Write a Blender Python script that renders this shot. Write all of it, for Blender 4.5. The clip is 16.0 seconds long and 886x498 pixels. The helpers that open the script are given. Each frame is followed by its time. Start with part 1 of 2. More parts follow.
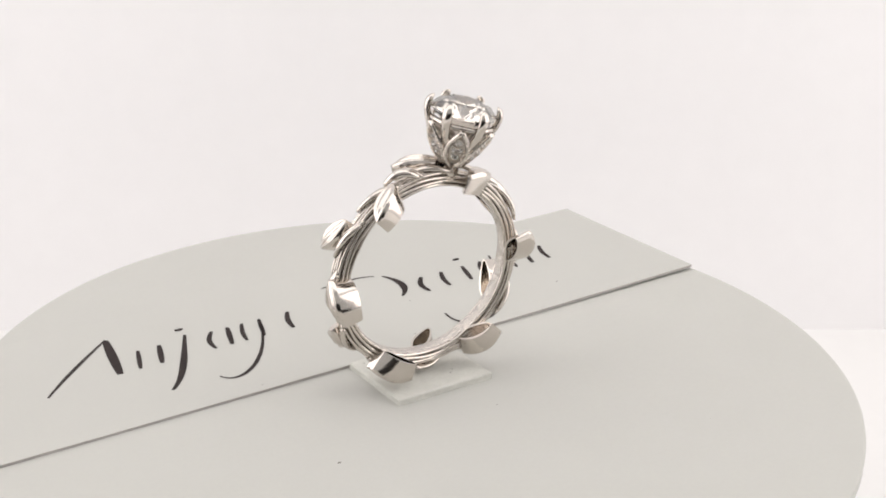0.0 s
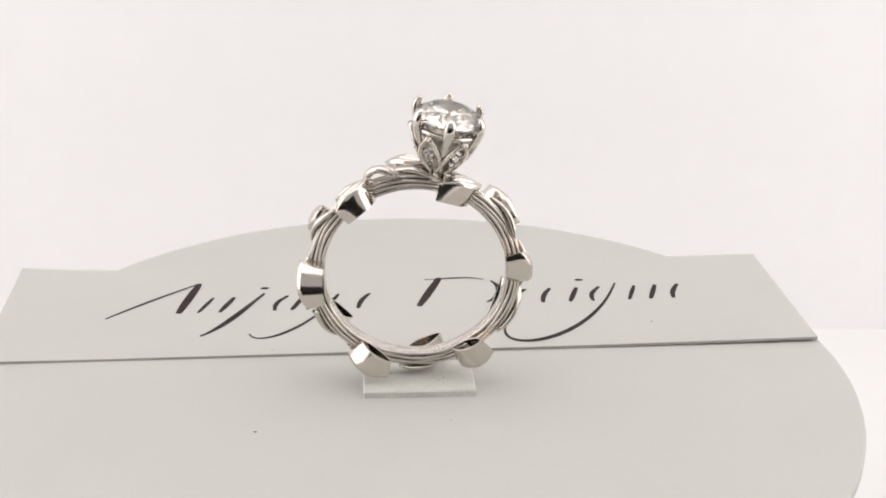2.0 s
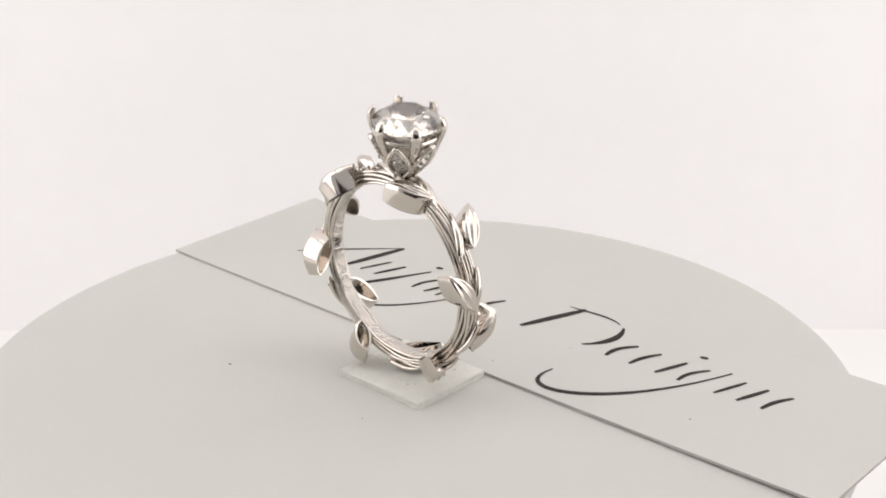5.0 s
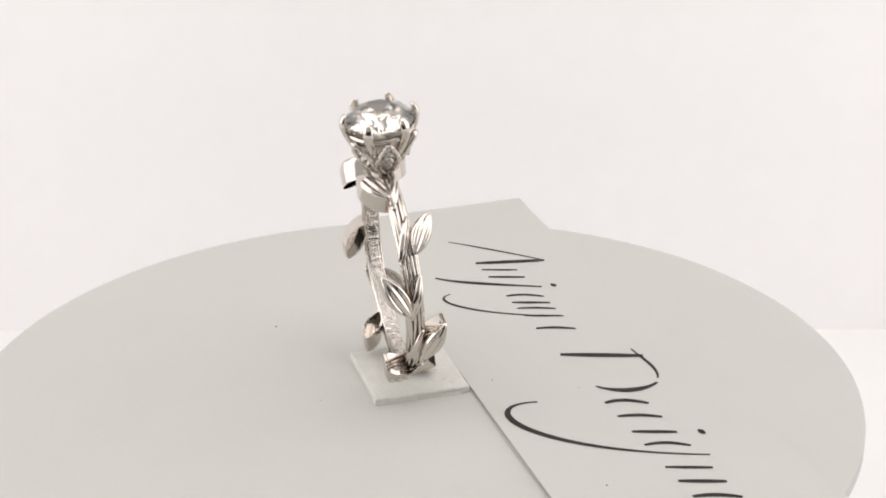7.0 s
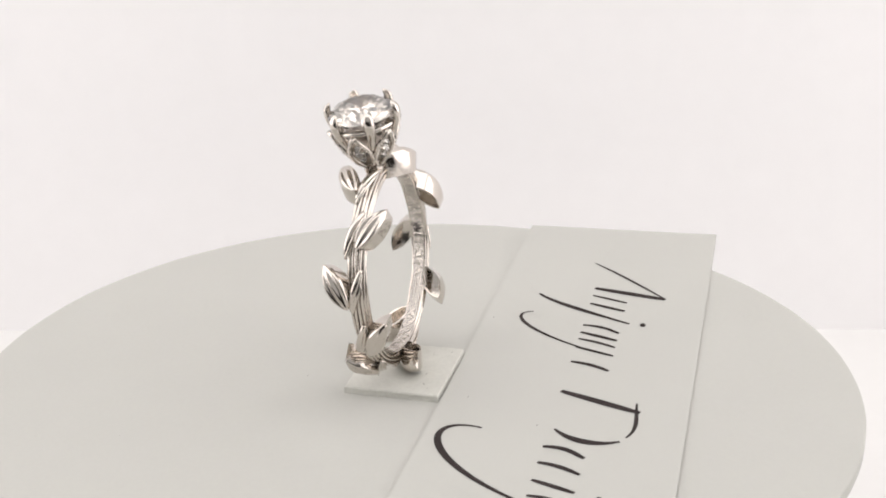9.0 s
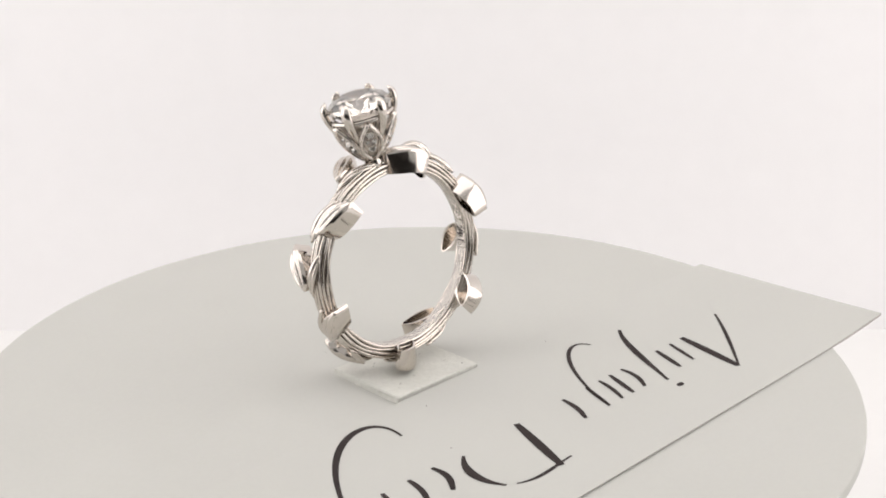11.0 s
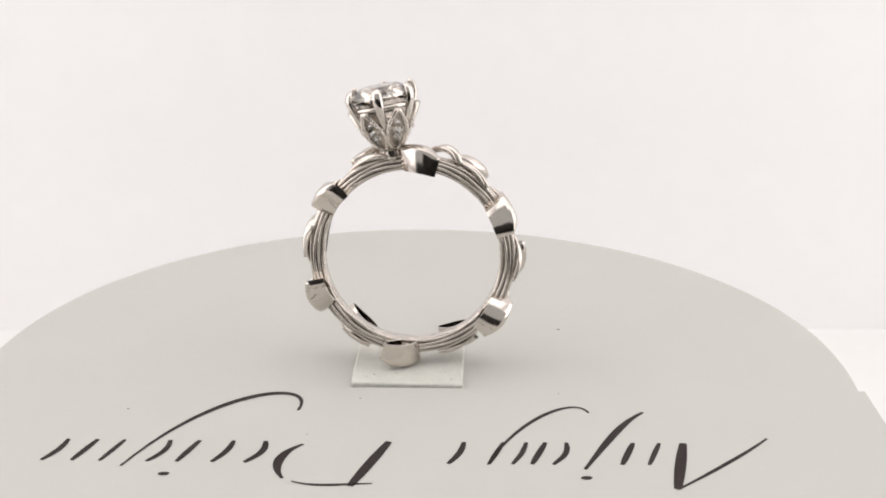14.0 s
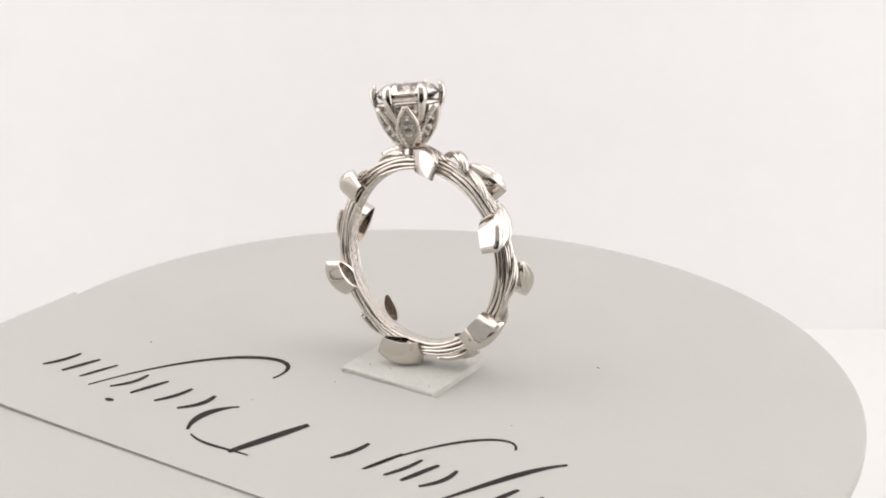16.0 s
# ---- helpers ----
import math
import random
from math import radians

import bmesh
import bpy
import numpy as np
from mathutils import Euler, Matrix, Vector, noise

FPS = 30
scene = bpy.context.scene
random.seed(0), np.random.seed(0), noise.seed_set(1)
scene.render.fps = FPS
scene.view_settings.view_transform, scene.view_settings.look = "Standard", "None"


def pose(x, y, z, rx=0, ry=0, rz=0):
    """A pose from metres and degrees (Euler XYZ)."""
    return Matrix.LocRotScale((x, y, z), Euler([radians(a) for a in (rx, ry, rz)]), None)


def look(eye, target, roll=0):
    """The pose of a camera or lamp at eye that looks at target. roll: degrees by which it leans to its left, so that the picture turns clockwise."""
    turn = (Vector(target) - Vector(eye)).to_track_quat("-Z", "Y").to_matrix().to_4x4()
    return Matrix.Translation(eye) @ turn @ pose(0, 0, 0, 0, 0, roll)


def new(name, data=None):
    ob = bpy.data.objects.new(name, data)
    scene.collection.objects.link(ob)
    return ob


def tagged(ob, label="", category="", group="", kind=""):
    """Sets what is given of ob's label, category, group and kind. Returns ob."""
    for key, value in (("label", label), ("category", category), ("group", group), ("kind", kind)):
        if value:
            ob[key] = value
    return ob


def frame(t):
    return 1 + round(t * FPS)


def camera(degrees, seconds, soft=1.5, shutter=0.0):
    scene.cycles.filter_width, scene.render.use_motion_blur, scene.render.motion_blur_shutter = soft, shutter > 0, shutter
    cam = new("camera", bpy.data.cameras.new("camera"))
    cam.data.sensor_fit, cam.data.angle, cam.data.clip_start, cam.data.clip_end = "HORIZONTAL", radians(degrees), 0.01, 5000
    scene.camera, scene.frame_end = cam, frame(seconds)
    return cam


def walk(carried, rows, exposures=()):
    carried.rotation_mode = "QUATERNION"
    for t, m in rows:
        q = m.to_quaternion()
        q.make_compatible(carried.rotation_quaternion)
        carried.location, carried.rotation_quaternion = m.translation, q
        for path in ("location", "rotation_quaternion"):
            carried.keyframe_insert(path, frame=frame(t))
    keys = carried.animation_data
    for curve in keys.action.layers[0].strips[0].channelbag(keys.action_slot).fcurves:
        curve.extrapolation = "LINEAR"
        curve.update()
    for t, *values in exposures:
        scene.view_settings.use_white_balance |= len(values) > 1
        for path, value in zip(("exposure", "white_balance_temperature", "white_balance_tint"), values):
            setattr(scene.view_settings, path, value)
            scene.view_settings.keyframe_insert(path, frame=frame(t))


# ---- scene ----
cam = camera(36.39, 16.0, soft=1.9)
EYE = Vector((0.00097, -0.120, 0.05862))
AHEAD = Vector((0.0138026, 0.9332924, -0.3588521))
VIEW = look(EYE, EYE + AHEAD, 0.245)
walk(cam, [(0.0, VIEW), (16.0, VIEW)])

# ---- light: a small photo box with a lit diffuser roof, its front open to a dim room ----
world = bpy.data.worlds.new("room_light")
scene.world = world
world.use_nodes = True
world.node_tree.nodes["Background"].inputs["Color"].default_value = (1.0, 0.985, 0.97, 1)
world.node_tree.nodes["Background"].inputs["Strength"].default_value = 0.55
scene.view_settings.exposure = -0.025

FLOOR_Z = -0.036
BACK_Y = 0.0879
BOX_X = 0.21
BOX_FRONT = -0.118
BOX_TOP = 0.26
BOX_SIDE_FRONT = -0.16


def area_lamp(name, eye, target, sx, sy, watts, colour):
    data = bpy.data.lights.new(name, "AREA")
    data.shape, data.size, data.size_y, data.energy, data.color = "RECTANGLE", sx, sy, watts, colour
    ob = new(name, data)
    ob.matrix_world = look(eye, target)
    return ob


WARM = (1.0, 0.98, 0.96)
area_lamp("roof_lamp", (0, -0.02, BOX_TOP - 0.006), (0, -0.0199, 0), 0.40, 0.20, 0.27, WARM)
# unseen fill lights, added at both sides to lift the backdrop
area_lamp("side_fill_west", (-BOX_X + 0.002, -0.03, 0.10), (0, -0.03, 0.10), 0.22, 0.24, 0.258, WARM)
area_lamp("side_fill_east", (BOX_X - 0.002, -0.03, 0.10), (0, -0.03, 0.10), 0.22, 0.24, 0.27, WARM)

# ---- materials ----


def material(name):
    m = bpy.data.materials.new(name)
    m.use_nodes = True
    return m, m.node_tree.nodes, m.node_tree.links, m.node_tree.nodes["Principled BSDF"]


def grained(name, colour, rough=0.6, spread=0.05, scale=300.0, bump=0.1, blotch=40.0, metal=0.0, depth=0.0001):
    """A surface with fine grain and larger soft blotches, in object space metres."""
    m, nodes, links, shader = material(name)
    where = nodes.new("ShaderNodeTexCoord")
    fine, large = nodes.new("ShaderNodeTexNoise"), nodes.new("ShaderNodeTexNoise")
    fine.inputs["Scale"].default_value, fine.inputs["Detail"].default_value = scale, 6
    large.inputs["Scale"].default_value, large.inputs["Detail"].default_value = blotch, 3
    for n in (fine, large):
        links.new(where.outputs["Object"], n.inputs["Vector"])
    both = nodes.new("ShaderNodeMath")
    both.operation = "ADD"
    links.new(fine.outputs["Fac"], both.inputs[0])
    links.new(large.outputs["Fac"], both.inputs[1])
    ramp = nodes.new("ShaderNodeMapRange")
    ramp.inputs["From Min"].default_value, ramp.inputs["From Max"].default_value = 0.6, 1.4
    ramp.inputs["To Min"].default_value, ramp.inputs["To Max"].default_value = 1 - spread, 1 + spread
    links.new(both.outputs[0], ramp.inputs["Value"])
    tint = nodes.new("ShaderNodeVectorMath")
    tint.operation = "SCALE"
    tint.inputs[0].default_value = colour
    links.new(ramp.outputs["Result"], tint.inputs["Scale"])
    links.new(tint.outputs["Vector"], shader.inputs["Base Color"])
    shader.inputs["Roughness"].default_value = rough
    shader.inputs["Metallic"].default_value = metal
    if bump:
        relief = nodes.new("ShaderNodeBump")
        relief.inputs["Strength"].default_value, relief.inputs["Distance"].default_value = bump, depth
        links.new(fine.outputs["Fac"], relief.inputs["Height"])
        links.new(relief.outputs["Normal"], shader.inputs["Normal"])
    return m


M_PAPER = grained("grey_white_paper", (0.484, 0.48, 0.45), 0.75, 0.02, 2500.0, 0.05, 90.0)
M_CARD = grained("business_card_paper", (0.484, 0.48, 0.45), 0.7, 0.015, 3000.0, 0.05, 70.0)
M_EDGE = grained("cut_card_edge", (0.40, 0.375, 0.355), 0.9, 0.12, 2500.0, 0.2, 300.0)
M_FOAM = grained("white_foam", (0.575, 0.568, 0.525), 0.9, 0.08, 2600.0, 0.7, 420.0)
M_INK = grained("dark_brown_grey_ink", (0.036, 0.028, 0.027), 0.8, 0.25, 1500.0, 0.0, 200.0)
M_INK.node_tree.nodes["Principled BSDF"].inputs["Specular IOR Level"].default_value = 0.15
M_SPECK = grained("dark_dust", (0.10, 0.08, 0.07), 0.9, 0.2, 4000.0, 0.0, 300.0)
M_WALL = grained("white_backdrop_sheet", (0.895, 0.878, 0.884), 0.8, 0.012, 260.0, 0.08, 14.0)
M_FLOOR = grained("white_box_floor", (0.76, 0.75, 0.74), 0.6, 0.01, 400.0, 0.05, 20.0)
M_DARK = grained("dark_table_top", (0.014, 0.012, 0.011), 0.9, 0.3, 300.0, 0.1, 25.0)
M_DARK.node_tree.nodes["Principled BSDF"].inputs["Specular IOR Level"].default_value = 0.1
M_DARK_PANEL = grained("dark_panel_paint", (0.05, 0.045, 0.042), 0.8, 0.05, 60.0, 0.1, 4.0)
M_GOLD = grained("polished_white_gold", (0.645, 0.595, 0.545), 0.11, 0.05, 900.0, 0.35, 500.0, 1.0, 0.00004)
M_INSIDE = grained("rough_worn_inside_of_the_band", (0.66, 0.615, 0.57), 0.22, 0.2, 2200.0, 1.0, 350.0, 1.0, 0.0005)
# rougher, darker copy of the white gold: shade of the hollows in its colour
M_GOLD_SHADED = grained("white_gold_shaded_in_hollows", (0.54, 0.49, 0.44), 0.28, 0.2, 1800.0, 0.1, 500.0, 1.0)
# near-black metal that carries the shade between the strands in its colour
M_GROOVE_SHADE = grained("groove_shade", (0.075, 0.062, 0.052), 0.5, 0.2, 1500.0, 0.3, 400.0, 0.9)
M_STAMP = grained("stamped_metal", (0.05, 0.04, 0.04), 0.6, 0.1, 1500.0, 0.0, 300.0, 0.6)
M_STONE, _n, _l, _s = material("clear_diamond")
_s.inputs["Base Color"].default_value = (0.92, 0.84, 0.75, 1)
_s.inputs["Roughness"].default_value = 0.0
_s.inputs["IOR"].default_value = 2.42
_s.inputs["Transmission Weight"].default_value = 1.0

# ---- mesh helpers ----
MM = 0.001


def finish(name, bm, mat, parent=None, label="", smooth=False):
    """Links a bmesh, in millimetres, as one mesh object."""
    bmesh.ops.recalc_face_normals(bm, faces=bm.faces[:])
    bmesh.ops.scale(bm, vec=(MM, MM, MM), verts=bm.verts[:])
    data = bpy.data.meshes.new(name)
    bm.to_mesh(data)
    bm.free()
    data.materials.append(mat)
    if smooth:
        for f in data.polygons:
            f.use_smooth = True
    ob = new(name, data)
    if parent is not None:
        ob.parent = parent
    if label:
        tagged(ob, label)
    return ob


def part(name, bm, mat, parent, label="", smooth=False):
    return finish(name, bm, mat, parent, label, smooth)


def box(bm, x0, x1, y0, y1, z0, z1):
    v = [bm.verts.new((x, y, z)) for z in (z0, z1) for x, y in ((x0, y0), (x1, y0), (x1, y1), (x0, y1))]
    for q in ((0, 3, 2, 1), (4, 5, 6, 7), (0, 1, 5, 4), (1, 2, 6, 5), (2, 3, 7, 6), (3, 0, 4, 7)):
        bm.faces.new([v[i] for i in q])


def tube(bm, points, radii, sides=8, squash=1.0, closed=False):
    """A swept round rod through points; squash flattens it across its second axis."""
    pts = [Vector(p) for p in points]
    n = len(pts)
    if not hasattr(radii, "__len__"):
        radii = [radii] * n
    rings = []
    for i, p in enumerate(pts):
        a = pts[(i - 1) % n] if closed or i else pts[0]
        b = pts[(i + 1) % n] if closed or i < n - 1 else pts[-1]
        t = (b - a).normalized()
        out = p.copy()
        out.y = 0.0
        side = t.cross(out if out.length > 1e-6 else Vector((0, 0, 1)))
        side = side.normalized() if side.length > 1e-6 else t.orthogonal().normalized()
        up = side.cross(t).normalized()
        ring = []
        for k in range(sides):
            w = 2 * math.pi * k / sides
            ring.append(bm.verts.new(p + radii[i] * (math.cos(w) * side + squash * math.sin(w) * up)))
        rings.append(ring)
    for i in range(n if closed else n - 1):
        r0, r1 = rings[i], rings[(i + 1) % n]
        for k in range(sides):
            bm.faces.new((r0[k], r0[(k + 1) % sides], r1[(k + 1) % sides], r1[k]))
    if not closed:
        bm.faces.new(rings[0][::-1])
        bm.faces.new(rings[-1])


def lathe(bm, profile, steps=96):
    """Turns a closed profile of (radius, z) round the z axis; profile ends on the axis."""
    rings = []
    for r, z in profile:
        if r == 0:
            rings.append([bm.verts.new((0, 0, z))])
        else:
            rings.append([bm.verts.new((r * math.cos(2 * math.pi * k / steps), r * math.sin(2 * math.pi * k / steps), z)) for k in range(steps)])
    for a, b in zip(rings, rings[1:]):
        for k in range(steps):
            j = (k + 1) % steps
            if len(a) == 1:
                bm.faces.new((a[0], b[k], b[j]))
            elif len(b) == 1:
                bm.faces.new((a[k], b[0], a[j]))
            else:
                bm.faces.new((a[k], b[k], b[j], a[j]))


# ---- the setting: photo box, table and the added dark panel in front ----


def slab(name, x0, x1, y0, y1, z0, z1, mat, label, category):
    bm = bmesh.new()
    box(bm, x0 / MM, x1 / MM, y0 / MM, y1 / MM, z0 / MM, z1 / MM)
    return tagged(finish(name, bm, mat), label, category, kind="structure")


slab("floor", -BOX_X, BOX_X, BOX_FRONT, BACK_Y, FLOOR_Z - 0.004, FLOOR_Z, M_FLOOR, "bright white floor of the photo box", "floor")
slab("wall_back", -BOX_X, BOX_X, BACK_Y, BACK_Y + 0.004, FLOOR_Z - 0.004, BOX_TOP, M_WALL, "plain white backdrop behind the turntable", "wall")
slab("wall_west", -BOX_X - 0.004, -BOX_X, BOX_SIDE_FRONT, BACK_Y + 0.004, FLOOR_Z - 0.004, BOX_TOP, M_WALL, "plain white side of the photo box", "wall")
slab("wall_east", BOX_X, BOX_X + 0.004, BOX_SIDE_FRONT, BACK_Y + 0.004, FLOOR_Z - 0.004, BOX_TOP, M_WALL, "plain white side of the photo box", "wall")
slab("ceiling", -BOX_X, BOX_X, BOX_SIDE_FRONT, BACK_Y, BOX_TOP - 0.004, BOX_TOP, M_WALL, "plain white roof of the photo box", "ceiling")
# unseen panel, sized to give the ring's side faces their dark reflections
slab("reflection_panel", -0.40, 0.40, -0.56, -0.55, FLOOR_Z - 0.0044, 0.13, M_DARK_PANEL, "dark panel added in front of the photo box for the ring to reflect", "wall")
slab("table_top", -0.45, 0.45, -0.57, 0.35, FLOOR_Z - 0.03, FLOOR_Z - 0.0045, M_DARK, "dark table top under the photo box", "table")

# ---- turntable, card and foam pad ----
TILT = Matrix.Rotation(math.atan(0.02136), 4, "X") @ Matrix.Rotation(math.atan(0.00345), 4, "Y")
DISC_TOP = -0.54


def turntable():
    thing = new("turntable")
    bm = bmesh.new()
    lathe(bm, [(0, 0), (42.8, 0), (42.98, -0.06), (43.04, -0.25), (43.04, -1.2), (42.94, -1.4), (0, -1.4)], 240)
    for v in bm.verts:
        a = math.atan2(v.co.y, v.co.x)
        k = 1 + 0.0016 * noise.noise((3 * math.cos(a), 3 * math.sin(a), 1.0)) + 0.0006 * noise.noise((22 * math.cos(a), 22 * math.sin(a), 5.0))
        v.co.x, v.co.y = v.co.x * k, v.co.y * k
        v.co.y += -0.1
        v.co.z += DISC_TOP - 0.0015 * v.co.x - 0.0028 * v.co.y
    disc = part("disc", bm, M_PAPER, thing, "round pale grey paper-covered disc")
    bm = bmesh.new()
    lathe(bm, [(0, -1.4), (12, -1.4), (12, -12), (30, -14), (32, -16), (32, -33.6), (0, -33.6)], 96)
    for v in bm.verts:
        v.co.z += DISC_TOP
    part("base", bm, M_PAPER, thing, "white plastic turntable base")
    return tagged(thing, "round pale grey display turntable on the white floor", "turntable")


CARD_TURN = Matrix.Rotation(radians(2.45), 4, "Z")


def card():
    """A business-card sized strip of paper that overhangs the disc at both ends."""
    bm = bmesh.new()
    nx, ny = 24, 8
    top, low = [], []
    for i in range(nx + 1):
        for j in range(ny + 1):
            x = -43.2 + 85.6 * i / nx
            y = 4.2 + 22.95 * j / ny
            z = card_rise(x, y)
            top.append(bm.verts.new((x, y, z + 0.02)))
            low.append(bm.verts.new((x, y, max(DISC_TOP + 0.02, z - 0.27))))
    at = lambda i, j: i * (ny + 1) + j
    for i in range(nx):
        for j in range(ny):
            q = (at(i, j), at(i + 1, j), at(i + 1, j + 1), at(i, j + 1))
            bm.faces.new([top[k] for k in q])
            bm.faces.new([low[k] for k in q[::-1]])
    rim = [at(i, 0) for i in range(nx + 1)] + [at(nx, j) for j in range(1, ny + 1)] + [at(i, ny) for i in range(nx - 1, -1, -1)] + [at(0, j) for j in range(ny - 1, 0, -1)]
    for a, b in zip(rim, rim[1:] + rim[:1]):
        f = bm.faces.new((top[b], top[a], low[a], low[b]))
        f.material_index = 1
    bmesh.ops.transform(bm, matrix=CARD_TURN, verts=bm.verts[:])
    ob = finish("name_card", bm, M_CARD)
    ob.data.materials.append(M_EDGE)
    return tagged(ob, "pale grey paper card with dark calligraphic writing, lying on the turntable", "card")


def card_rise(x, y):
    """The paper lifts a little towards its ends."""
    return -0.27 - 0.14 * min(1.0, max(0.0, (y - 4) / 18)) + 0.6 * max(0.0, (-x - 30) / 14) ** 1.6 * (y / 26) + 0.22 * max(0.0, (x - 12) / 30) ** 1.5


def stroke(name, parent, pts, widths):
    """A flat ink stroke, thicker in its middle, on top of the card."""
    bm = bmesh.new()
    pts = [(x, y - 0.02) for x, y in pts]
    n = len(pts)
    left, right = [], []
    for i, (x, y) in enumerate(pts):
        a, b = Vector(pts[max(i - 1, 0)]), Vector(pts[min(i + 1, n - 1)])
        t = (b - a).normalized()
        o = Vector((-t.y, t.x)) * widths[i] / 2
        for row, s in ((left, 1), (right, -1)):
            p = CARD_TURN.inverted() @ Vector((x + s * o.x, y + s * o.y, 0))
            row.append(bm.verts.new((x + s * o.x, y + s * o.y, card_rise(p.x, p.y) + 0.045)))
    for i in range(n - 1):
        bm.faces.new((left[i], right[i], right[i + 1], left[i + 1]))
    return part(name, bm, M_INK, parent)


def bow(p0, p1, p2, p3, n=22):
    """Points on a cubic curve."""
    out = []
    for i in range(n + 1):
        t = i / n
        a, b, c, d = (1 - t) ** 3, 3 * t * (1 - t) ** 2, 3 * t * t * (1 - t), t ** 3
        out.append(tuple(a * p0[k] + b * p1[k] + c * p2[k] + d * p3[k] for k in (0, 1)))
    return out


def pad():
    bm = bmesh.new()
    n = 22
    z0, z1 = DISC_TOP - 0.02, 0.14
    levels = ((z0, 0.0), (z0 + 0.25, -0.02), (z1 - 0.12, -0.02), (z1, -0.14))
    x0, x1, y0, y1 = -4.95, 5.8, -5.28, 4.05
    wide, deep = x1 - x0, y1 - y0
    edge = [(x0 + wide * i / n, y0) for i in range(n)] + [(x1, y0 + deep * i / n) for i in range(n)]
    edge += [(x1 - wide * i / n, y1) for i in range(n)] + [(x0, y1 - deep * i / n) for i in range(n)]
    loops = []
    for z, inset in levels:
        loop = []
        for x, y in edge:
            w = 0.09 * noise.noise((x * 1.3, y * 1.3, z * 3)) + 0.05 * noise.noise((x * 5, y * 5, z * 5))
            ux, uy = (2 * x - x0 - x1) / wide, (2 * y - y0 - y1) / deep
            loop.append(bm.verts.new((x + (inset + w) * (1 if abs(ux) > 0.99 else 0) * math.copysign(1, ux), y + (inset + w) * (1 if abs(uy) > 0.99 else 0) * math.copysign(1, uy), z + 0.02 * w)))
        loops.append(loop)
    m = len(edge)
    for a, b in zip(loops, loops[1:]):
        for i in range(m):
            bm.faces.new((a[i], a[(i + 1) % m], b[(i + 1) % m], b[i]))
    bm.faces.new(loops[0][::-1])
    bm.faces.new(loops[-1])
    bmesh.ops.rotate(bm, cent=(0, 0, 0), matrix=Matrix.Rotation(radians(1.6), 3, "Z"), verts=bm.verts[:])
    return tagged(finish("foam_pad", bm, M_FOAM), "small square white foam pad under the ring", "pad")


# ---- the ring ----
RING_AT = Matrix.Translation((0.0002, -0.00212, 0.01112)) @ Matrix.Rotation(radians(-0.2), 4, "Z") @ Matrix.Rotation(radians(4.8), 4, "X")
R_IN, R_RIM, R_STRAND, R_LEAF = 8.52, 8.62, 9.72, 11.02


def on_ring(a, v, r):
    return Vector((r * math.cos(a), v, r * math.sin(a)))


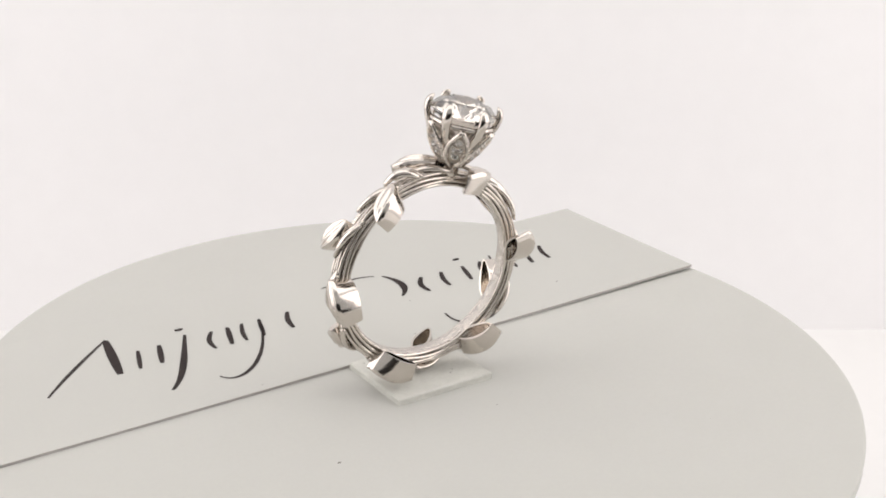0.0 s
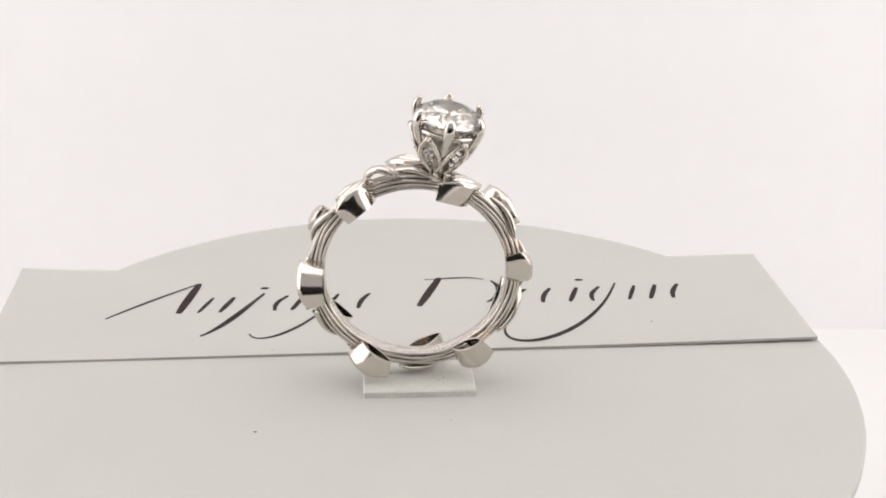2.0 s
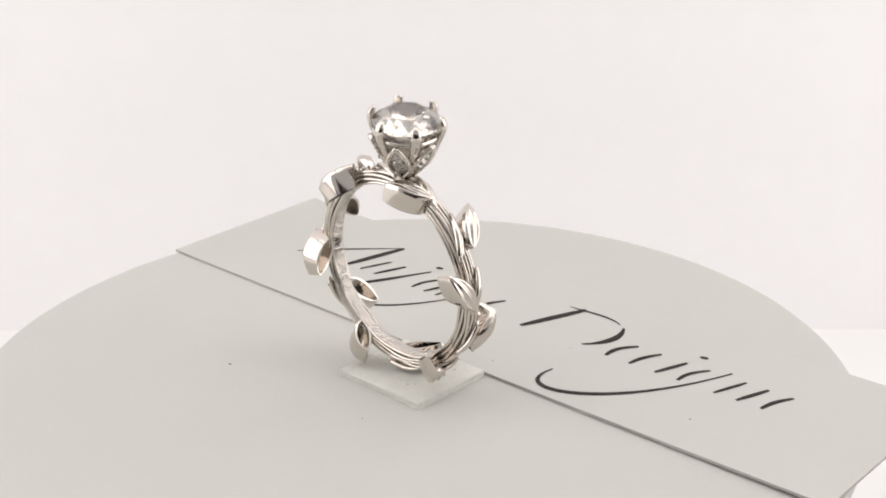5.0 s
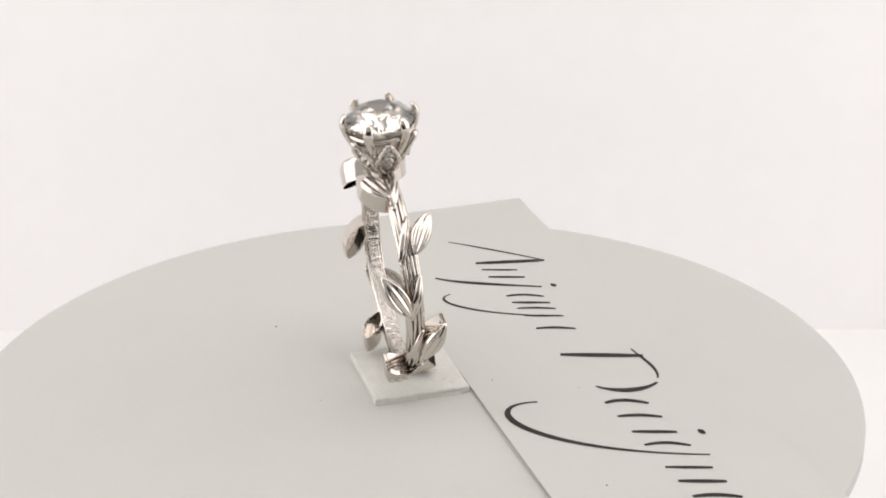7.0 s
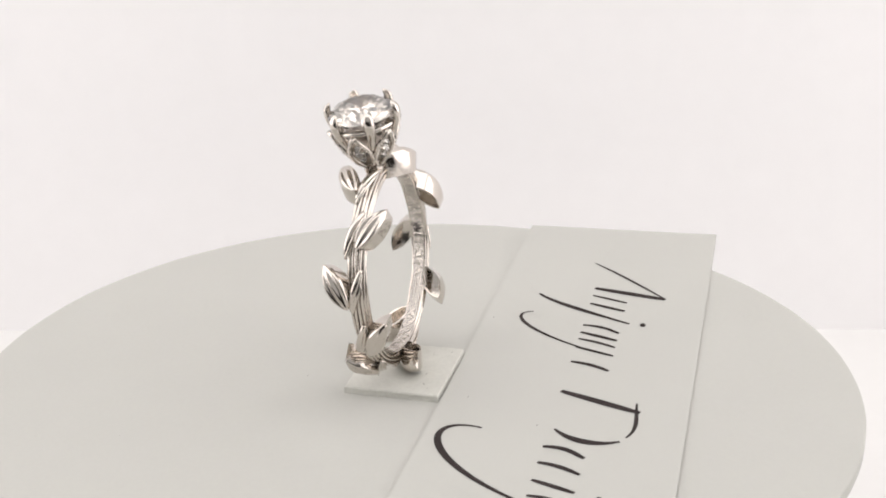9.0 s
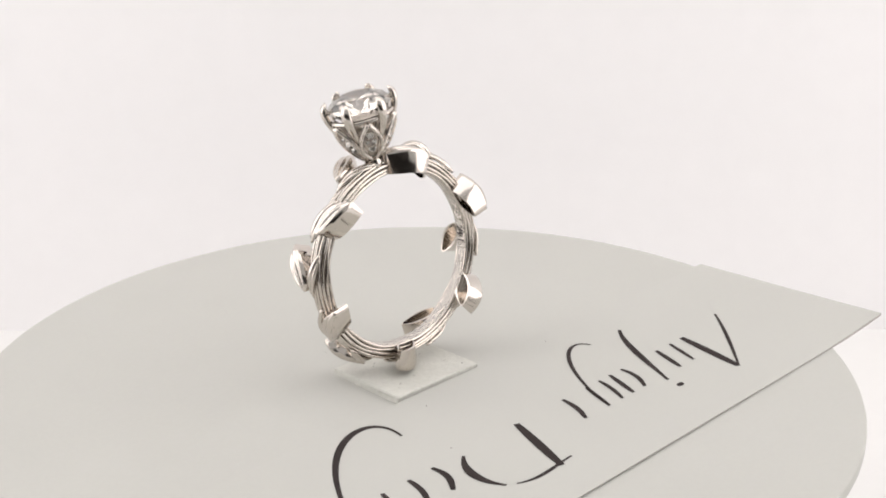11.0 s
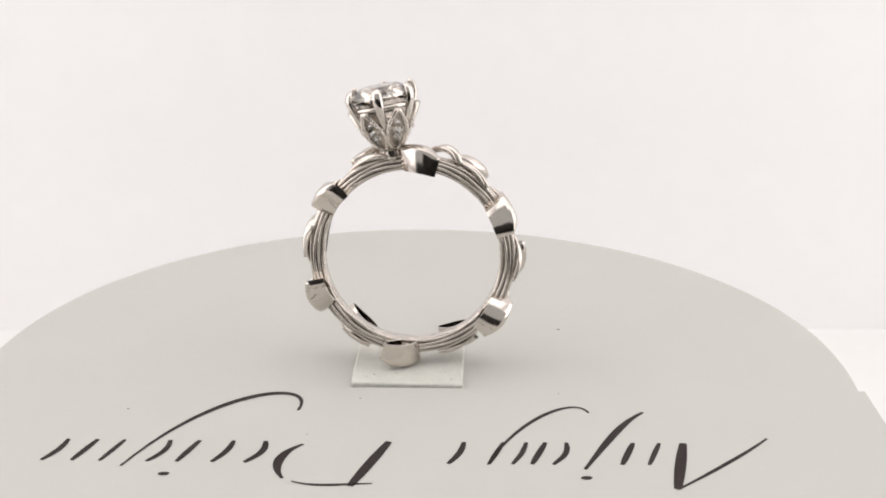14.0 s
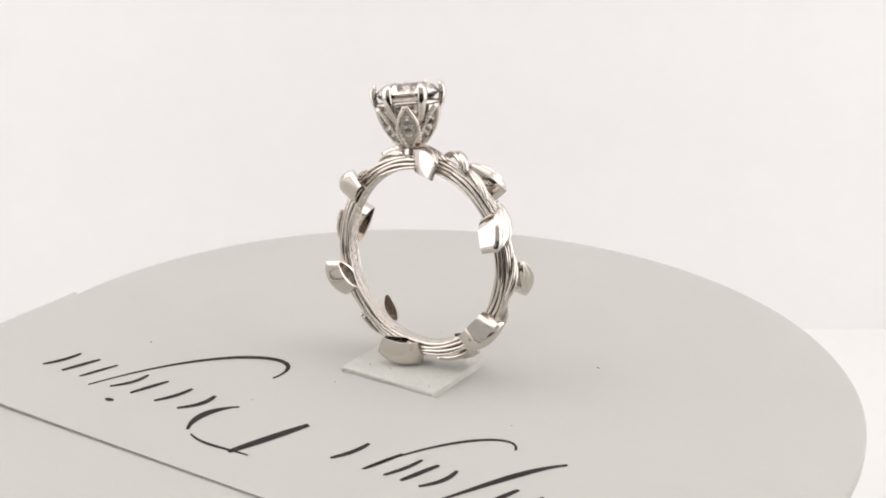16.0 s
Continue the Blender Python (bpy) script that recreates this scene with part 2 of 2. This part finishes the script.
def leaf(a0, side, parent):
    """A pointed leaf standing out over one rim of the band: hollow below, with a midrib and raised edges above."""
    bm = bmesh.new()
    ns, nq = 15, 20
    length, half = 4.25 + 0.4 * (random.random() - 0.5), 0.9 + 0.12 * (random.random() - 0.5)
    lean = radians(31 + 6 * (random.random() - 0.5))
    rise = 0.25 * (random.random() - 0.5)
    foot = 0.62 if side < 0 else 0.36
    bend = 0.25 * (random.random() - 0.5)

    def place(s, q, r):
        w = half * math.sin(math.pi * s ** 0.88) ** 0.72
        u = -2.4 + length * s * math.cos(lean) - w * q * math.sin(lean)
        v = side * (foot + length * s * math.sin(lean) + bend * math.sin(math.pi * s) + w * q * math.cos(lean))
        return on_ring(a0 + u / 9.7, v, r)

    def top(s, q):
        p = abs(q)
        vein = 0.2 * math.sin(math.pi * min(1.0, p / 0.78)) ** 2 * math.sin(math.pi * min(1.0, s * 1.1))
        return R_LEAF + rise - vein - 0.42 * p ** 6 - 0.2 * (2 * s - 1) ** 2 - 0.55 * max(0.0, 2 * s - 1) ** 2.2

    def sheet(k, fr):
        rows = []
        for i in range(1, ns):
            rows.append([bm.verts.new(place(i / ns, (-1 + 2 * j / nq) * k, fr(i / ns, -1 + 2 * j / nq))) for j in range(nq + 1)])
        tips = bm.verts.new(place(0.0 + (1 - k) * 0.15, 0, fr(0.02, 0))), bm.verts.new(place(1.0 - (1 - k) * 0.15, 0, fr(0.98, 0)))
        faces = []
        for r0, r1 in zip(rows, rows[1:]):
            for j in range(nq):
                faces.append(bm.faces.new((r0[j], r0[j + 1], r1[j + 1], r1[j])))
        for j in range(nq):
            faces.append(bm.faces.new((tips[0], rows[0][j + 1], rows[0][j])))
            faces.append(bm.faces.new((tips[1], rows[-1][j], rows[-1][j + 1])))
        edge = [tips[0]] + [r[-1] for r in rows] + [tips[1]] + [r[0] for r in rows[::-1]]
        return faces, edge

    def loop(k, r):
        ss = [i / ns for i in range(1, ns)]
        inset = max(0.0, (1 - k) * 0.15)
        pts = [place(inset, 0, r)] + [place(s, k, r) for s in ss] + [place(1 - inset, 0, r)] + [place(s, -k, r) for s in ss[::-1]]
        return [bm.verts.new(p) for p in pts]

    def wall(e0, e1):
        n = len(e0)
        for i in range(n):
            bm.faces.new((e0[i], e0[(i + 1) % n], e1[(i + 1) % n], e1[i]))

    caps, edge = sheet(1.0, top)
    low = loop(1.0, R_RIM)
    inner_low = loop(0.74, R_RIM)
    under, inner_edge = sheet(0.74, lambda s, q: R_LEAF - 0.95)
    belly = loop(1.07, R_RIM + 0.55 * (R_LEAF - R_RIM))
    wall(edge, belly)
    wall(belly, low)
    wall(low, inner_low)
    wall(inner_low, inner_edge)
    for f in bm.faces:
        f.smooth = True
    n = len(edge)
    for ring_edge in (edge, low, inner_low, inner_edge):
        for i in range(n):
            bm.edges.get((ring_edge[i], ring_edge[(i + 1) % n])).smooth = False
    for i in (0, ns):
        for e0, e1 in ((edge, belly), (belly, low), (inner_low, inner_edge)):
            bm.edges.get((e0[i], e1[i])).smooth = False
    return part("leaf", bm, M_GOLD, parent)


def stem(a0, side, parent, high=0.0, stout=1.0):
    """A pair of curved tendrils that fork from a leaf's foot and bulge over the strands, the broad one before the thin one."""
    v0, v1 = (-0.5, 0.7) if side < 0 else (-0.85, 0.45)
    reach = (3.5 + 0.6 * random.random()) / stout
    bm = bmesh.new()
    n = 18
    for shift, thick, lift in ((0.0, 0.34, 0.0), (-0.44, 0.24, -0.08)):
        pts, radii = [], []
        for i in range(n + 1):
            s = i / n
            a = a0 + (-2.75 + shift * 0.9 + reach * s) / 9.7
            v = v0 + (v1 - v0) * s ** 1.25 - shift * 0.55 * math.sin(math.pi * s)
            pts.append(on_ring(a, v, R_STRAND + 0.18 + lift + (0.5 + high) * math.sin(math.pi * (0.08 + 0.8 * s))))
            radii.append(stout * thick * (0.3 + 0.7 * math.sin(math.pi * (0.14 + 0.8 * s)) ** 0.8))
        tube(bm, pts, radii, 10, 0.8)
    part("tendril", bm, M_GOLD, parent, smooth=True)


def brilliant(radius, crown=0.33, depth=0.85):
    """A round brilliant-cut stone as the hull of its facet corners; girdle at z = 0."""
    bm = bmesh.new()
    pts = [(0, 0, -depth * radius)]
    for k in range(8):
        a = math.pi * k / 4
        b = a + math.pi / 8
        pts.append((0.56 * radius * math.cos(b), 0.56 * radius * math.sin(b), crown * radius))
        pts.append((0.81 * radius * math.cos(a), 0.81 * radius * math.sin(a), 0.215 * radius))
        pts.append((0.26 * radius * math.cos(b), 0.26 * radius * math.sin(b), -0.66 * radius))
    for k in range(32):
        a = math.pi * k / 16
        for z in (0.02, -0.02):
            pts.append((radius * math.cos(a), radius * math.sin(a), z * radius))
    for p in pts:
        bm.verts.new(p)
    made = bmesh.ops.convex_hull(bm, input=bm.verts[:])
    bmesh.ops.delete(bm, geom=[g for g in made["geom_interior"] if isinstance(g, bmesh.types.BMVert)], context="VERTS")
    bmesh.ops.dissolve_limit(bm, angle_limit=0.01, verts=bm.verts[:], edges=bm.edges[:])
    return bm


HEAD_ANGLE = 79.0
HEAD_TURN = 30.0
HEAD_LEAN = 2.5


def ring():
    thing = new("ring")
    # inner sleeve
    bm = bmesh.new()
    n = 160
    prof = [(-0.62, R_IN + 0.1), (-0.5, R_IN), (0.5, R_IN), (0.62, R_IN + 0.1), (0.6, R_IN + 0.4), (-0.6, R_IN + 0.4)]
    rings = [[bm.verts.new(on_ring(2 * math.pi * k / n, v, r)) for v, r in prof] for k in range(n)]
    for r0, r1 in zip(rings, rings[1:] + rings[:1]):
        for k in range(len(prof)):
            j = (k + 1) % len(prof)
            bm.faces.new((r0[k], r0[j], r1[j], r1[k]))
    part("inner_band", bm, M_INSIDE, thing, "bright scratched inside of the band", True)
    # near-black core behind the strands: the grooves' shade put into its colour
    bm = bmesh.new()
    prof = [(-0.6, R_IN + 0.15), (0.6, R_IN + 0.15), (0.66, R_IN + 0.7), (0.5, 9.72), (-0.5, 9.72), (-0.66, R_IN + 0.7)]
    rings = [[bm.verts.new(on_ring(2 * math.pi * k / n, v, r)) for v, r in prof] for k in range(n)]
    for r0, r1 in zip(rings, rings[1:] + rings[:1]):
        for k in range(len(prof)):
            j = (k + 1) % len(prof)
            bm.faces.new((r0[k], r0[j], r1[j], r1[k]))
    part("groove_shade_core", bm, M_GROOVE_SHADE, thing, "near-black core that paints the shade between the strands")
    # vine strands side by side
    bundle = ((-0.62, 8.74), (-0.68, 9.1), (-0.66, 9.47), (-0.5, 9.8), (-0.17, 9.88), (0.17, 9.88), (0.5, 9.8), (0.66, 9.47), (0.68, 9.1), (0.62, 8.74))
    for k, (v0, r0) in enumerate(bundle):
        bm = bmesh.new()
        pts = []
        for i in range(220):
            a = 2 * math.pi * i / 220
            v = v0 + 0.03 * math.sin(6 * a + 1.7 * k) + 0.02 * math.sin(11 * a + 2.3 * k)
            r = r0 + 0.04 * math.sin(9 * a + 2.1 * k)
            pts.append(on_ring(a, v, r))
        tube(bm, pts, 0.16, 8, 1.0, True)
        part("vine_strand", bm, M_GOLD, thing, smooth=True)
    for side, seats in ((-1, (10, 70, 128, 186, 247, 308)), (1, (40, 97, 156.5, 218, 279.5, 340))):
        for seat in seats:
            leaf(radians(seat), side, thing)
            stem(radians(seat), side, thing)
    stem(radians(116.5), 1, thing, 0.6, 1.4)
    # head: its own axis is z, turned to stand radially on the band
    stand = Matrix.Rotation(radians(90 - HEAD_ANGLE), 4, "Y") @ Matrix.Translation((0, -0.1, 10.2)) @ Matrix.Rotation(radians(HEAD_LEAN), 4, "X") @ Matrix.Rotation(radians(HEAD_TURN), 4, "Z") @ Matrix.Diagonal((1.07, 1.07, 1.0, 1))

    def headed(bm):
        bmesh.ops.transform(bm, matrix=stand, verts=bm.verts[:])
        return bm

    bm = bmesh.new()
    lathe(bm, [(0, -0.8), (0.7, -0.8), (0.85, -0.1), (0.72, 0.3), (0.9, 0.75), (0.6, 1.0), (0, 1.0)], 24)
    head = part("setting", headed(bm), M_GOLD, thing, "six-prong flower setting", True)
    for k in range(6):
        a = math.pi * k / 3
        c, s = math.cos(a), math.sin(a)
        bm = bmesh.new()
        # radius, height, half width and half depth of a claw from its foot to its bent tip
        claw = ((0.75, 0.4, 0.26, 0.26), (1.25, 1.3, 0.3, 0.27), (1.92, 2.5, 0.36, 0.28), (2.52, 3.6, 0.4, 0.3), (2.94, 4.6, 0.43, 0.32),
                (3.12, 5.4, 0.46, 0.36), (3.1, 5.9, 0.45, 0.38), (3.04, 6.2, 0.4, 0.36), (2.96, 6.42, 0.28, 0.26), (2.9, 6.52, 0.12, 0.12))
        rings = []
        for r, z, wide, deep in claw:
            ring_row = []
            for q in range(12):
                w = math.pi * q / 6
                e, d = wide * math.cos(w), deep * math.sin(w) * 0.85
                ring_row.append(bm.verts.new(((r + d) * c - e * s, (r + d) * s + e * c, z - 0.45 * d)))
            rings.append(ring_row)
        for r0, r1 in zip(rings, rings[1:]):
            for q in range(12):
                bm.faces.new((r0[q], r0[(q + 1) % 12], r1[(q + 1) % 12], r1[q]))
        bm.faces.new(rings[0][::-1])
        bm.faces.new(rings[-1])
        part("prong", headed(bm), M_GOLD, head, smooth=True)
        # pointed petal frame between two prongs
        b = a + math.pi / 6
        cb, sb = math.cos(b), math.sin(b)
        bm = bmesh.new()
        for sign in (-1, 1):
            pts, radii = [], []
            for i in range(15):
                t = i / 14
                z = 0.4 + 4.0 * t
                r = 0.85 + 2.2 * t ** 0.9
                w = sign * 0.92 * math.sin(math.pi * min(1, t * 1.0) ** 0.85) ** 0.9
                pts.append((r * cb - w * sb, r * sb + w * cb, z))
                radii.append(0.2 + 0.05 * t)
            tube(bm, pts, radii, 6)
            for p in pts[2:12]:
                bead = bmesh.ops.create_icosphere(bm, subdivisions=1, radius=0.15)
                bmesh.ops.translate(bm, vec=(p[0] * 1.06, p[1] * 1.06, p[2] - 0.05), verts=bead["verts"])
        part("petal", headed(bm), M_GOLD, head, smooth=True)
        for t, size in ((0.34, 0.36), (0.52, 0.5), (0.7, 0.34)):
            r = 0.92 + 2.1 * t ** 0.9
            bm = brilliant(size)
            bmesh.ops.transform(bm, matrix=Matrix.Translation((r * cb, r * sb, 0.4 + 4.0 * t)) @ Matrix.Rotation(b, 4, "Z") @ Matrix.Rotation(radians(62), 4, "Y"), verts=bm.verts[:])
            part("accent_stone", headed(bm), M_STONE, head, "tiny clear stone")
        # backing that holds the tiny stones
        bm = bmesh.new()
        rows = []
        for i in range(9):
            t = 0.1 + 0.75 * i / 8
            r = 0.66 + 2.08 * t ** 0.9
            w = 0.7 * math.sin(math.pi * t ** 0.85) ** 0.9
            rows.append([bm.verts.new((q * cb - e * w * sb, q * sb + e * w * cb, 0.4 + 4.0 * t)) for q, e in ((r, -1), (r, 1), (r - 0.22, 1), (r - 0.22, -1))])
        for r0, r1 in zip(rows, rows[1:]):
            for j in range(4):
                bm.faces.new((r0[j], r0[(j + 1) % 4], r1[(j + 1) % 4], r1[j]))
        bm.faces.new(rows[0])
        bm.faces.new(rows[-1][::-1])
        part("petal_back", headed(bm), M_GOLD_SHADED, head)
    # closed cup added behind the petals to cut the light under the stone
    bm = bmesh.new()
    lathe(bm, [(0, 0.9), (0.72, 0.9), (1.3, 1.9), (1.62, 2.6), (1.5, 2.6), (1.12, 2.0), (0.6, 1.2), (0, 1.1)], 36)
    part("light_blocking_cup", headed(bm), M_GOLD_SHADED, head, smooth=True)
    # seat rail under the stone
    bm = bmesh.new()
    tube(bm, [(2.62 * math.cos(2 * math.pi * k / 48), 2.62 * math.sin(2 * math.pi * k / 48), 4.6) for k in range(48)], 0.25, 8, 1.0, True)
    part("seat_rail", headed(bm), M_GOLD, head, smooth=True)
    bm = brilliant(2.9)
    bmesh.ops.translate(bm, vec=(0, 0, 5.55), verts=bm.verts[:])
    part("diamond", headed(bm), M_STONE, thing, "large round brilliant-cut clear diamond")
    curve = bpy.data.curves.new("hallmark", "FONT")
    curve.body, curve.size, curve.extrude, curve.align_x, curve.align_y = "14K", 1.2, 0.01, "CENTER", "CENTER"
    source = bpy.data.objects.new("hallmark_source", curve)
    data = bpy.data.meshes.new_from_object(source)
    data.transform(Matrix.Rotation(radians(180 - 178), 4, "Y") @ Matrix.Translation((-R_IN + 0.04, 0, 0)) @ Matrix(((0, 0, 1, 0), (0, -1, 0, 0), (1, 0, 0, 0), (0, 0, 0, 1))))
    data.transform(Matrix.Scale(MM, 4))
    data.materials.append(M_STAMP)
    stamp = new("hallmark", data)
    stamp.parent = thing
    tagged(stamp, "stamped carat mark")
    bpy.data.objects.remove(source)
    return tagged(thing, "white gold leaf-and-vine ring with a diamond, standing on foam", "ring")


TURNTABLE, CARD, PAD, RING = turntable(), card(), pad(), ring()

# ---- writing on the card: plain slanted bars and pen flourishes ----


def line_y(x):
    return 15.0 + 0.052 * x


def ink_bar(x, height, width, slant=0.28, bulge=0.0):
    y = line_y(x)
    steps = [i / 10 for i in range(11)]
    pts = [(x + slant * height * t - bulge * math.sin(math.pi * t), y + height * t) for t in steps]
    stroke("ink_bar", CARD, pts, [width * (0.25 + 0.75 * math.sin(math.pi * (0.08 + 0.84 * t)) ** 0.5) for t in steps])


def flourish(p0, p1, p2, p3, thin, thick):
    pts = bow(p0, p1, p2, p3)
    n = len(pts) - 1
    stroke("ink_flourish", CARD, pts, [thin + (thick - thin) * math.sin(math.pi * i / n) ** 1.5 for i in range(n + 1)])


def ink_dot(x, y):
    stroke("ink_dot", CARD, [(x - 0.45, y - 0.1), (x - 0.2, y), (x + 0.2, y + 0.05), (x + 0.5, y + 0.1)], [0.2, 0.6, 0.6, 0.25])


ink_bar(-25.0, 8.0, 1.0, 0.16)
flourish((-32.5, 12.4), (-30.5, 15.0), (-27.0, 18.6), (-23.7, 21.8), 0.25, 0.42)
for x, w, c in ((-22.9, 0.5, 0), (-20.6, 0.62, 0), (-14.7, 0.55, 0.5), (-12.9, 0.6, 0), (-11.2, 0.5, 0.2), (-9.2, 0.5, 0), (-5.7, 0.6, 0.3)):
    ink_bar(x, 4.0, w, 0.3, c)
flourish((-21.9, 8.0), (-19.8, 10.0), (-18.2, 14.2), (-16.2, 18.9), 0.35, 0.75)
ink_dot(-16.3, 20.3)
flourish((-16.9, 8.4), (-15.9, 5.2), (-10.6, 9.4), (-7.9, 18.6), 0.2, 0.45)
ink_bar(0.9, 7.9, 0.95, 0.32)
flourish((8.4, 16.0), (10.2, 17.6), (10.6, 20.0), (9.2, 22.0), 0.3, 0.9)
flourish((1.6, 22.4), (4.2, 22.6), (6.4, 23.4), (8.4, 22.4), 0.2, 0.4)
for x, w, c in ((11.8, 0.65, 0.6), (14.6, 0.6, 0.3), (17.6, 0.6, 0), (20.2, 0.55, 0.5), (24.2, 0.5, 0), (26.6, 0.6, 0), (29.2, 0.6, 0.3)):
    ink_bar(x, 3.9, w, 0.3, c)
ink_dot(19.3, 21.9)
flourish((9.9, 9.6), (8.6, 3.2), (18.4, 5.0), (23.3, 20.9), 0.25, 0.7)

# ---- dust on the paper ----


DUST = ((-14.5, -11.5, 0.13, 0), (3.3, -9.8, 0.06, 0), (7.9, -35.8, 0.08, 0), (19.0, -22.0, 0.05, 0), (4.4, 6.8, 0.06, 0.3), (25.6, 10.4, 0.08, 0.3), (-14.2, 4.6, 0.05, 0.3), (8.3, 14.3, 0.06, 0.3), (3.6, 2.2, 0.07, 0.68), (-3.9, 2.9, 0.06, 0.68), (2.4, -3.1, 0.06, 0.68),
        (1.5, 1.8, 0.06, 0.68), (-2.2, -1.6, 0.045, 0.68), (2.9, -2.6, 0.05, 0.68), (-3.2, 1.2, 0.035, 0.68), (4.3, 2.8, 0.035, 0.68))


def dust_speck(x, y, size, rise, label):
    bm = bmesh.new()
    bmesh.ops.create_icosphere(bm, subdivisions=1, radius=size)
    for v in bm.verts:
        v.co = Vector((v.co.x * (1.4 + 0.5 * random.random()), v.co.y, v.co.z * 0.5)) + Vector((x, y, DISC_TOP + rise + 0.3 * size))
    return tagged(finish("dust_speck", bm, M_SPECK), label, "dust", "specks on the turntable")


SPECKS = [dust_speck(x, y, r, h, "tiny dark speck of dust on grey paper") for x, y, r, h in DUST]

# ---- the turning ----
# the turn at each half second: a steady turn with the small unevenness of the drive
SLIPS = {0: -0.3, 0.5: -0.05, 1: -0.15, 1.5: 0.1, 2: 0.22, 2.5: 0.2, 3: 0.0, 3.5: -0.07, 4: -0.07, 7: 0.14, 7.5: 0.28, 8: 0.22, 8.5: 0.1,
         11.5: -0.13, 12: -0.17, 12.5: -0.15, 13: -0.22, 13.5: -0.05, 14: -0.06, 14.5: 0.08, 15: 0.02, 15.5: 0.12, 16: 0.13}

AXIS = Matrix.Translation((-0.00015, 0, 0))


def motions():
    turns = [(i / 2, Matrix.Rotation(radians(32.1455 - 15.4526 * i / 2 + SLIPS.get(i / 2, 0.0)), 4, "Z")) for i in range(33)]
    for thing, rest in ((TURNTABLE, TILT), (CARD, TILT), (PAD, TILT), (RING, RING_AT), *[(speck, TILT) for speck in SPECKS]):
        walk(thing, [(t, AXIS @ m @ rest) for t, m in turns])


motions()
